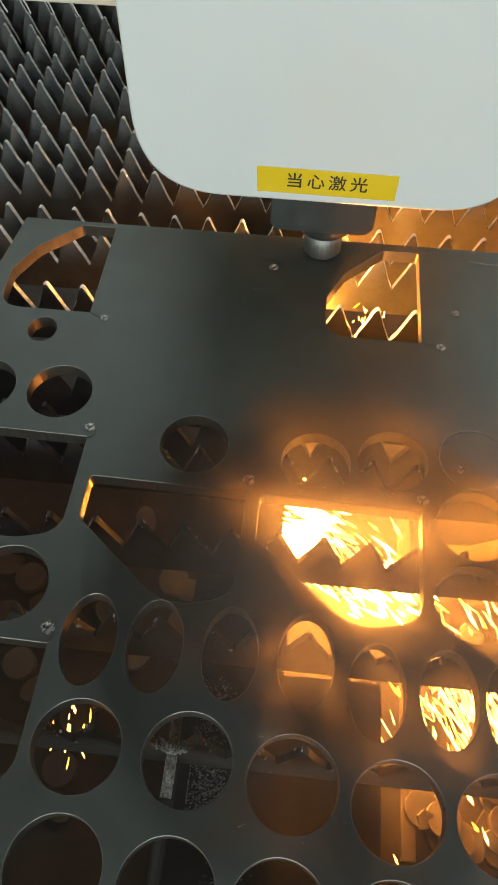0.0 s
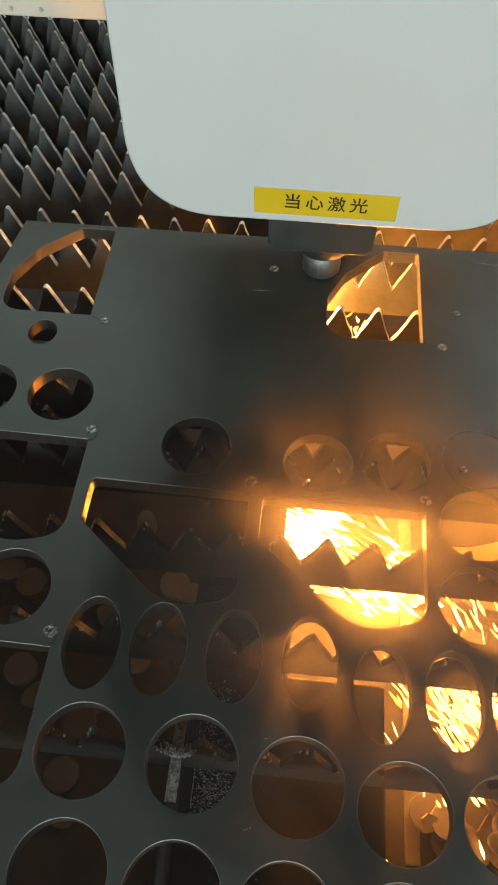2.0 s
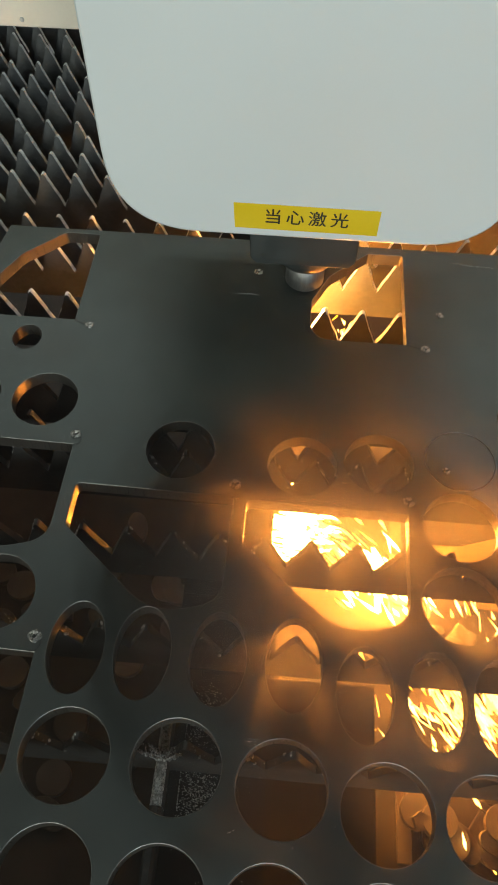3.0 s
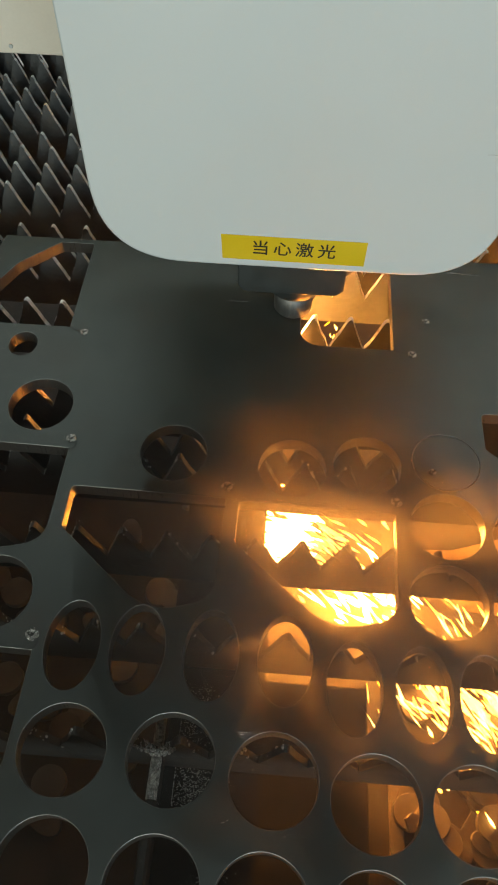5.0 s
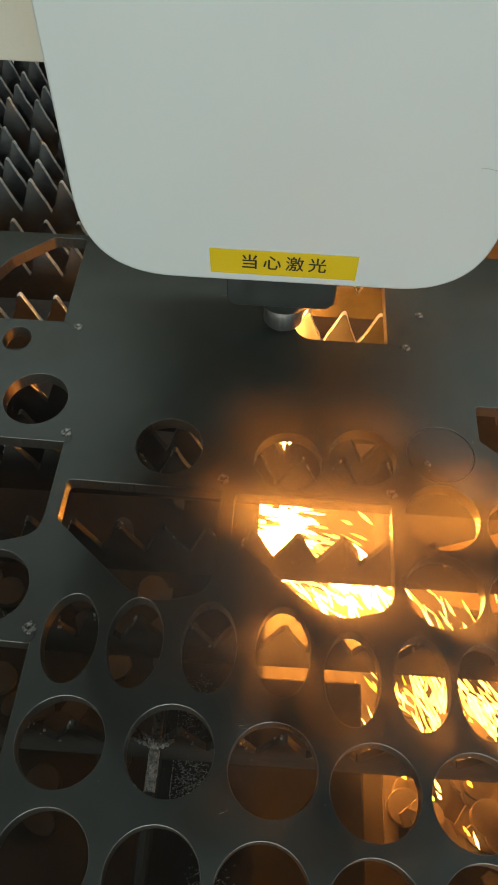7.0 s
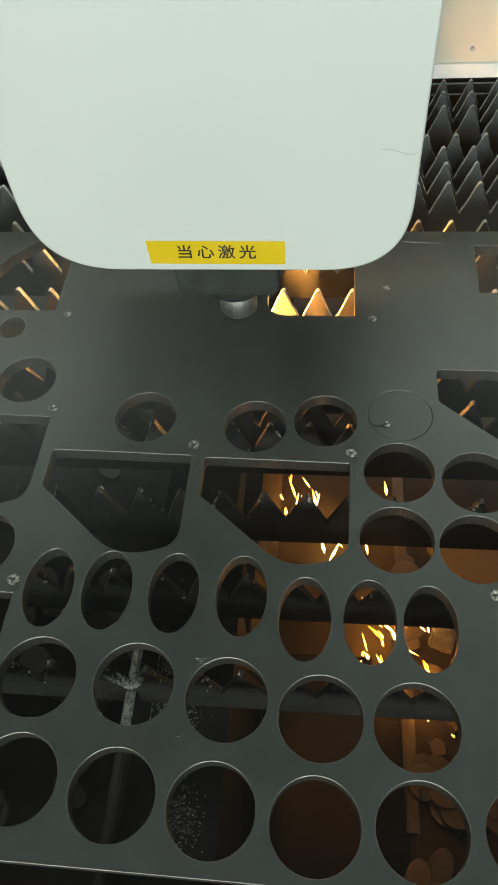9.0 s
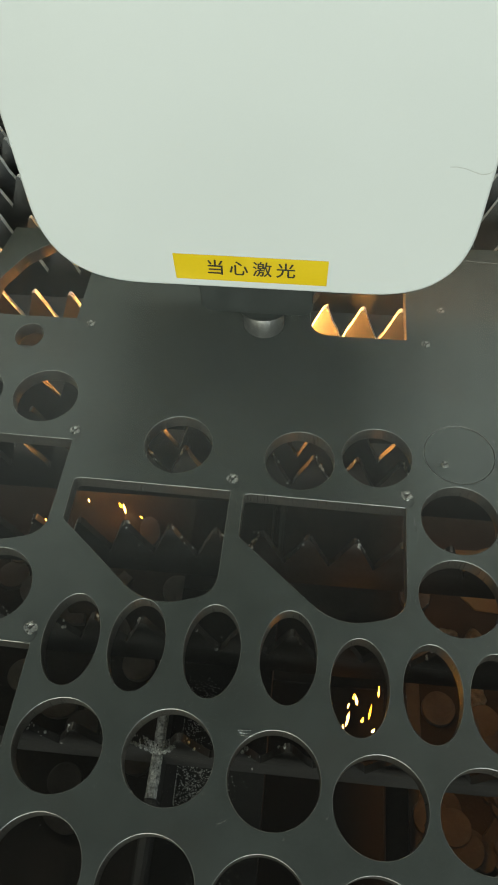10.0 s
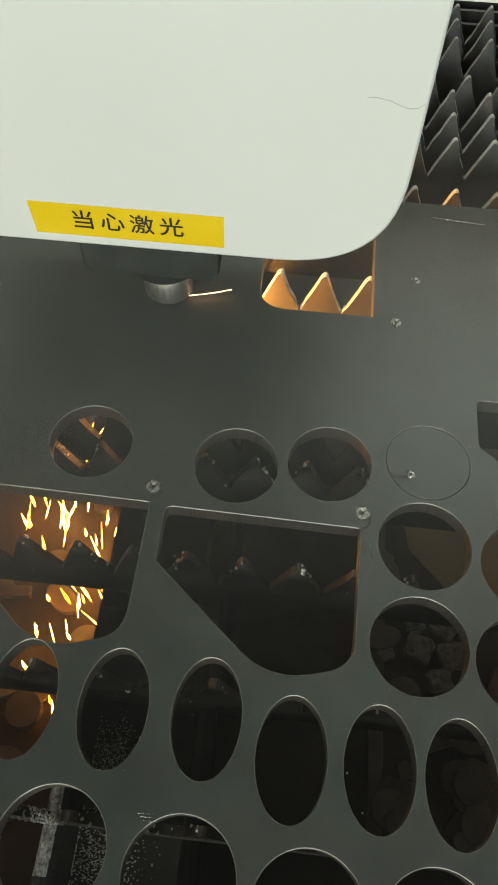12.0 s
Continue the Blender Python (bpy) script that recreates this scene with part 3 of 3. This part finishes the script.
# ---- dross beads on the teeth ----
bm = bmesh.new()
rnd = random.Random(9)
for sy, sx in ((-0.2175, 0.0240), (-0.1305, 0.062), (-0.0440, 0.0708), (0.0408, 0.0713), (0.2385, 0.0745)):
    for k in range(-9, 7):
        side = rnd.choice((-1, 1))
        for q in range(rnd.randint(3, 12)):
            s = rnd.random() ** 2
            x = sx + k * PITCH + side * (0.002 + 0.016 * s)
            bmesh.ops.create_icosphere(bm, subdivisions=1, radius=rnd.uniform(0.0006, 0.0019), matrix=Matrix.Translation((x, sy + rnd.uniform(-0.003, 0.003), TIP - 0.003 - 0.045 * s)) @ Matrix.Diagonal((1, 1, rnd.uniform(0.6, 1.5), 1)))
tagged(part("dross", bm, M_SLAG), "pale beads of dross stuck to the slat teeth", "dross", kind="stuff")


bm = bmesh.new()
for i in range(2000):
    hub = ((-0.014, -0.232), (0.006, -0.240), (-0.010, -0.172), (0.014, -0.315), (-0.014, -0.178), (-0.012, -0.240))[i % 6]
    x = min(0.033, max(-0.026, rnd.gauss(hub[0], 0.010)))
    bmesh.ops.create_icosphere(bm, subdivisions=1, radius=rnd.uniform(0.0002, 0.0006), matrix=Matrix.Translation((x, rnd.gauss(hub[1], 0.014), -0.1097)) @ Matrix.Diagonal((1.4, 1, 0.7, 1)))
# crust in the valley between two teeth beside the pale bearer
for i in range(420):
    s, side = rnd.random(), rnd.choice((-1, -1, 1))
    p = (-0.0369 + side * (0.0012 + 0.0150 * s) + rnd.gauss(0, 0.0012), -0.2175 + rnd.uniform(-0.0042, 0.0030), -0.0625 + 0.030 * s + rnd.gauss(0, 0.0010))
    bmesh.ops.create_icosphere(bm, subdivisions=1, radius=rnd.uniform(0.0005, 0.0016), matrix=Matrix.Translation(p))
tagged(part("slag_crumbs", bm, M_SLAG), "pale glittering slag crumbs lying on a bearer", "slag", kind="stuff")


# spatter beads and grit on the bare part of the plate
bm = bmesh.new()
for i in range(150):
    x, y = rnd.uniform(-0.26, 0.36), rnd.uniform(0.125, 0.20)
    if i % 3 == 0:
        x, y = rnd.uniform(0.175, 0.36), rnd.uniform(0.12, 0.31)
    rad = rnd.uniform(0.0003, 0.0009)
    bmesh.ops.create_icosphere(bm, subdivisions=1, radius=rad, matrix=Matrix.Translation((x, y, rad * 0.25)) @ Matrix.Diagonal((rnd.uniform(0.8, 1.8), 1, 0.5, 1)))
tagged(part("spatter", bm, M_SLAT), "tiny beads of spatter on the steel plate", "spatter", kind="stuff")


# ---- smoke and tone veils ----
def veil_material(name, density, lit=0.04, tint=(0.85, 0.83, 0.8)):
    m = bpy.data.materials.new(name)
    m.use_nodes = True
    n, ln = m.node_tree.nodes, m.node_tree.links
    n.remove(n["Principled BSDF"])
    co = n.new("ShaderNodeTexCoord")
    flat = n.new("ShaderNodeVectorMath")
    flat.operation = "MULTIPLY"
    flat.inputs[1].default_value = (1, 1, 0)
    ln.new(co.outputs["Object"], flat.inputs[0])
    far = n.new("ShaderNodeVectorMath")
    far.operation = "LENGTH"
    ln.new(flat.outputs[0], far.inputs[0])
    fall = n.new("ShaderNodeMapRange")
    fall.interpolation_type = "SMOOTHERSTEP"
    fall.inputs["From Min"].default_value, fall.inputs["From Max"].default_value = 1.0, 0.0
    fall.inputs["To Min"].default_value, fall.inputs["To Max"].default_value = 0.0, density
    ln.new(far.outputs["Value"], fall.inputs["Value"])
    clear, body, mix = n.new("ShaderNodeBsdfTransparent"), n.new("ShaderNodeBsdfTranslucent"), n.new("ShaderNodeMixShader")
    body.inputs["Color"].default_value = (*tint, 1)
    ln.new(fall.outputs["Result"], mix.inputs[0])
    ln.new(clear.outputs[0], mix.inputs[1])
    skin, both = n.new("ShaderNodeBsdfDiffuse"), n.new("ShaderNodeMixShader")
    skin.inputs["Color"].default_value = (*tint, 1)
    both.inputs[0].default_value = lit
    ln.new(body.outputs[0], both.inputs[1])
    ln.new(skin.outputs[0], both.inputs[2])
    ln.new(both.outputs[0], mix.inputs[2])
    ln.new(mix.outputs[0], n["Material Output"].inputs["Surface"])
    return m


# smoke that also stands in for lens bloom round the sparks
M_SMOKE = veil_material("smoke_and_bloom", 0.235, 0.08)
# faint veil added to raise the blacks over the whole plate
M_HAZE = veil_material("black_lift_haze", 0.016, 0.5)
# dark veil added only to dim the lower left of the plate
M_DIMMER = veil_material("plate_dimming_veil", 0.20, 0.3, (0.12, 0.10, 0.07))
# late smoke, made denser and paler to lighten the plate
M_VEIL = veil_material("late_smoke_lift", 0.10, 0.65, (0.80, 0.86, 0.85))



def veil_puff(size, mat):
    bm = bmesh.new()
    n = 14
    rings = [[bm.verts.new((r / n * math.cos(a * math.pi / 18), r / n * math.sin(a * math.pi / 18), (1 - (r / n) ** 2) ** 2)) for a in range(36)] for r in range(1, n + 1)]
    for p, q in zip(rings, rings[1:]):
        for a in range(36):
            bm.faces.new((p[a], q[a], q[(a + 1) % 36], p[(a + 1) % 36])).smooth = True
    bm.faces.new(rings[0])
    ob = part("veil_puff", bm, mat)
    ob.scale = size
    return tagged(ob, "thin veil over the plate for smoke, bloom and tone", "smoke", "smoke over the plate", "stuff")


# smoke and bloom layers over the openings: size, place while the first bay burns, place once it has gone out
PLUME = [(0.15, (0.075, -0.070, 0.016), (1.73, 0.24, 0.050)),
         (0.20, (0.080, -0.080, 0.038), (1.75, 0.25, 0.080)),
         (0.23, (0.085, -0.095, 0.064), (1.77, 0.26, 0.115)),
         (0.25, (0.095, -0.110, 0.096), (1.81, 0.28, 0.160)),
         (0.16, (0.205, -0.185, 0.028), (1.85, 0.15, 0.060))]
PUFFS = [(veil_puff((size, size, 0.004), M_SMOKE), a, b, 8.25, 0.5) for size, a, b in PLUME]
PUFFS += [(veil_puff((1.00, 1.00, 0.002), M_HAZE), (0.030, -0.060, 0.010), (0.030, -0.060, 0.010), 7.5, 1.0),
          (veil_puff((0.42, 0.36, 0.004), M_VEIL), (-1.100, 0.100, 0.030), (-0.070, 0.100, 0.030), 8.2, 0.9),
          (veil_puff((0.14, 0.14, 0.004), M_SMOKE), (-1.050, -0.070, 0.035), (-0.115, -0.070, 0.035), 9.8, 1.0),
          (veil_puff((0.30, 0.30, 0.004), M_DIMMER), (-0.190, -0.250, 0.030), (-1.800, -0.300, 0.080), 8.25, 0.5),
          (veil_puff((0.36, 0.34, 0.004), M_VEIL), (1.300, 0.160, 0.034), (0.300, 0.160, 0.034), 8.2, 0.9)]


# ---- sparks ----
def streak(bm, p, d, length, w):
    d = d.normalized()
    u = d.orthogonal().normalized()
    v = d.cross(u)
    a, b = bm.verts.new(p - d * length / 2), bm.verts.new(p + d * length / 2)
    q = p + d * length * 0.15
    mid = [bm.verts.new(q + (u * math.cos(k * 2.094) + v * math.sin(k * 2.094)) * w) for k in range(3)]
    for k in range(3):
        bm.faces.new((a, mid[(k + 1) % 3], mid[k]))
        bm.faces.new((b, mid[k], mid[(k + 1) % 3]))


def jet_mesh(n, seed, lean):
    r = random.Random(seed)
    bm = bmesh.new()
    for i in range(n):
        t = r.random() ** 1.1
        z = -0.017 - 0.22 * t
        spread = 0.002 + 0.012 * t ** 1.3
        x, y = r.gauss(0, 1) * spread * 0.5 + lean[0] * t, r.gauss(0, 1) * spread * 0.5 + lean[1] * t
        d = Vector((x * 0.6 + r.gauss(0, 0.05), y * 0.6 + r.gauss(0, 0.05), -0.5))
        streak(bm, Vector((x, y, z)), d, r.uniform(0.012, 0.05), r.uniform(0.0006, 0.0016) * (0.7 + t))
    return bm


def spray_mesh(n, seed, spread, away, longest=0.06, tall=0.05, thick=1.0):
    r = random.Random(seed)
    bm = bmesh.new()
    for i in range(n):
        x, y = r.gauss(0, spread[0]), r.gauss(0, spread[1])
        z = min(0.235, abs(r.gauss(0, tall))) + 0.012
        d = Vector((away[0] + r.gauss(0, 0.25), away[1] + r.gauss(0, 0.25), r.gauss(0.0, 0.22)))
        streak(bm, Vector((x, y, z)), d, r.uniform(longest / 4, longest), r.uniform(0.0014, 0.0048) * thick)
    return bm


jet = tagged(part("spark_jet", jet_mesh(110, 3, (0.0, 0.0)), M_JET), "glowing yellow jet of molten metal sparks below the nozzle", "sparks", kind="stuff")
bm = lathe(bmesh.new(), [(0.0012, -0.0165), (0.0030, -0.026), (0.0026, -0.042), (0.0008, -0.052)], 8)
core = tagged(part("molten_core", bm, M_CORE), "white-hot stream of molten metal under the nozzle", "molten metal")
NOZZLE = [(0.0, 0.0518, 0.2935), (0.5, 0.0517, 0.2863), (1.0, 0.0517, 0.2787), (1.5, 0.0516, 0.2722), (2.0, 0.0517, 0.2645), (2.5, 0.0516, 0.2578), (3.0, 0.0517, 0.2497),
          (5.0, 0.0516, 0.2201), (5.5, 0.0514, 0.2133), (6.0, 0.0511, 0.2062), (6.5, 0.0505, 0.1985), (8.5, 0.0353, 0.1800), (9.0, 0.0300, 0.1765), (9.5, 0.0215, 0.1762),
          (10.0, 0.0138, 0.1745), (10.5, 0.0055, 0.1750), (11.0, -0.0016, 0.1768), (11.5, -0.0095, 0.1760), (12.0, -0.0170, 0.1770)]
SPRAYS = []
for i, (rx, ry, lx, ly, n, sp, aw) in enumerate((
        (0.085, 0.370, 0.125, -0.420, 300, (0.028, 0.034), (0.8, -0.2)),
        (0.150, 0.330, 0.125, -0.420, 110, (0.040, 0.040), (0.9, -0.5)),
        (0.245, 0.275, 0.125, -0.420, 120, (0.045, 0.028), (0.8, -0.7)),
        (0.375, 0.055, 0.125, -0.420, 120, (0.030, 0.040), (0.6, -0.9)),
        (0.465, 0.050, 0.125, -0.420, 110, (0.035, 0.035), (0.8, -0.8)),
        (0.440, 0.245, -0.300, 0.310, 32, (0.060, 0.030), (0.35, -0.9)),
        (0.290, 0.080, -0.240, 0.170, 26, (0.030, 0.050), (0.6, -0.9)),
        (0.400, -0.070, -0.330, 0.500, 18, (0.060, 0.060), (0.6, -0.9)))):
    ob = tagged(part("spark_spray", spray_mesh(n, 40 + i, sp, aw, 0.06 if i < 7 else 0.03, 0.12 if i < 1 else 0.05, 1.0 if i < 5 else 0.95), M_SPARK if i in (0, 2) else M_SCATTER if i < 5 else M_EMBER), "burst of orange sparks scattering over the bed floor", "sparks", "spark bursts", kind="stuff")
    SPRAYS.append((ob, (rx, ry), (lx, ly)))
STRAYS = []
for n, sp, stops in (
        (30, (0.020, 0.012), ((0.0, (0.118, 0.268, -0.075)), (0.8, (0.112, 0.265, -0.085)), (3.4, None), (4.8, (0.112, 0.262, -0.085)), (5.8, None), (10.4, (0.130, 0.262, -0.085)), (10.8, None))),
        (15, (0.026, 0.030), ((0.0, (-0.172, -0.175, -0.27)), (0.4, None), (8.2, (-0.139, -0.021, -0.27)), (8.6, None), (9.0, (0.186, -0.134, -0.27)), (9.8, None), (10.0, (0.130, -0.130, -0.27)), (10.2, None), (10.4, (-0.120, 0.035, -0.27)), (10.8, (-0.116, 0.190, -0.27)))),
        (18, (0.010, 0.006), ((0.0, (0.091, 0.259, -0.42)), (0.8, (0.094, 0.291, -0.42)), (2.0, (0.102, 0.284, -0.42)), (4.0, (0.094, 0.297, -0.42)), (6.0, (0.095, 0.287, -0.42)), (8.0, (0.080, 0.326, -0.42)), (8.8, None))),
        (14, (0.010, 0.006), ((0.0, (0.228, -0.077, -0.30)), (0.8, (0.228, -0.073, -0.30)), (2.0, (0.227, -0.076, -0.30)), (4.0, (0.226, -0.071, -0.30)), (6.0, (0.228, -0.068, -0.30)), (8.0, (0.218, -0.049, -0.30)), (8.8, None)))):
    bm = spray_mesh(n, 70 + n, sp, (-0.2, -0.9), 0.030, 0.012, 0.65 if n != 18 else 0.8)
    bmesh.ops.scale(bm, vec=(0.55, 0.55, 0.55), verts=bm.verts)
    STRAYS.append((tagged(part("stray_sparks", bm, M_EMBER), "few stray orange sparks under the plate", "sparks", "spark bursts", kind="stuff"), stops))
trail = tagged(part("spark_trail", wire([(0, 0, 0), (0.012, 0.001, 0.0006), (0.024, 0.002, 0.002), (0.036, 0.003, 0.004)], 0.00025), M_TRAIL), "thin bright spark streaking from the nozzle over the plate", "spark")


def nozzle_at(t):
    for (t0, x0, y0), (t1, x1, y1) in zip(NOZZLE, NOZZLE[1:]):
        if t <= t1:
            k = (t - t0) / (t1 - t0)
            return x0 + (x1 - x0) * k, y0 + (y1 - y0) * k
    return NOZZLE[-1][1:]


def motions():
    walk(head, [(t, pose(x, y, 0)) for t, x, y in NOZZLE])
    walk(beam, [(t, pose(0, y, 0)) for t, x, y in NOZZLE])
    steps = [i / 5 for i in range(61)]
    r = random.Random(21)
    rows, core_rows = [], []
    for t in steps:
        x, y = nozzle_at(t)
        lean = 4.5 if t < 8.4 else (0.0 if t < 10.0 else min(15.0, (t - 10.0) * 16) * -1)
        rise = 1.5 if t < 8.4 else 0.0
        core_rows.append((t, pose(x - 0.002, y + 0.014, 0, r.uniform(-1, 1), r.uniform(-1, 1), r.uniform(-6, 6))))
        gone = max(0.0, min(1.0, (t - 8.5) / 0.2))
        rows.append((t, pose(x - 0.002, y + 0.014, -1.05 * gone, rise + r.uniform(-1, 1), -lean * (1 - gone) + r.uniform(-1, 1), r.uniform(-6, 6))))
    walk(jet, rows)
    walk(core, core_rows)
    rows = []
    for t in steps:
        x, y = nozzle_at(t)
        if t < 10.3:
            rows.append((t, pose(x - 0.002, y + 0.014, -0.02, 0, 80, r.uniform(-10, 10))))
        else:
            rows.append((t, pose(x + 0.017, y + 0.006, 0.003, 0, 0, r.uniform(2, 10))))
    walk(trail, rows)
    for k, (ob, a, b, begin, lasts) in enumerate(PUFFS):
        rows = []
        for t in [i / 4 for i in range(49)]:
            s = max(0, min(1, (t - begin) / lasts))
            rows.append((t, pose(*[a[q] + (b[q] - a[q]) * s + r.uniform(-0.006, 0.006) * (q < 2) for q in range(3)], 0, 0, 12 * math.sin(t * 0.7 + k))))
        walk(ob, rows)
    # each burst burns for a while at a place; spent ones are hidden below the floor
    def burst(ob, stops, z, shake, turn):
        rows = []
        for t in steps:
            n = max(i for i, s in enumerate(stops) if s[0] <= t + 1e-6)
            spot = stops[n][1]
            if spot is None:
                was = stops[n - 1][1]
                ahead = stops[n + 1] if n + 1 < len(stops) else None
                spot = ahead[1] if ahead and t > ahead[0] - 0.3 else was
                x, y, h = spot[0], spot[1], HIDE_Z
            else:
                x, y, h = spot[0], spot[1], spot[2] if len(spot) > 2 else z
            rows.append((t, pose(x + r.uniform(-shake, shake), y + r.uniform(-shake, shake), h, 0, 0, r.uniform(-turn, turn))))
        walk(ob, rows)

    for k, (ob, right, left) in enumerate(SPRAYS):
        if k < 5:
            stops = [(0.0, right), (8.4 if k in (0, 2) else 8.8, None)]
        else:
            stops = [(0.0, right), (8.4, ((0.140, 0.41), (0.255, 0.17), (0.30, 0.06))[k - 5]), (9.2, None), ((10.8, 10.8, 9.8)[k - 5], left)]
        if k == 7:
            stops.append((10.8, (-0.286, 0.053)))
        burst(ob, stops, FLOOR_Z, 0.02, 14)
    for ob, stops in STRAYS:
        burst(ob, stops, FLOOR_Z, 0.004, 20)


motions()
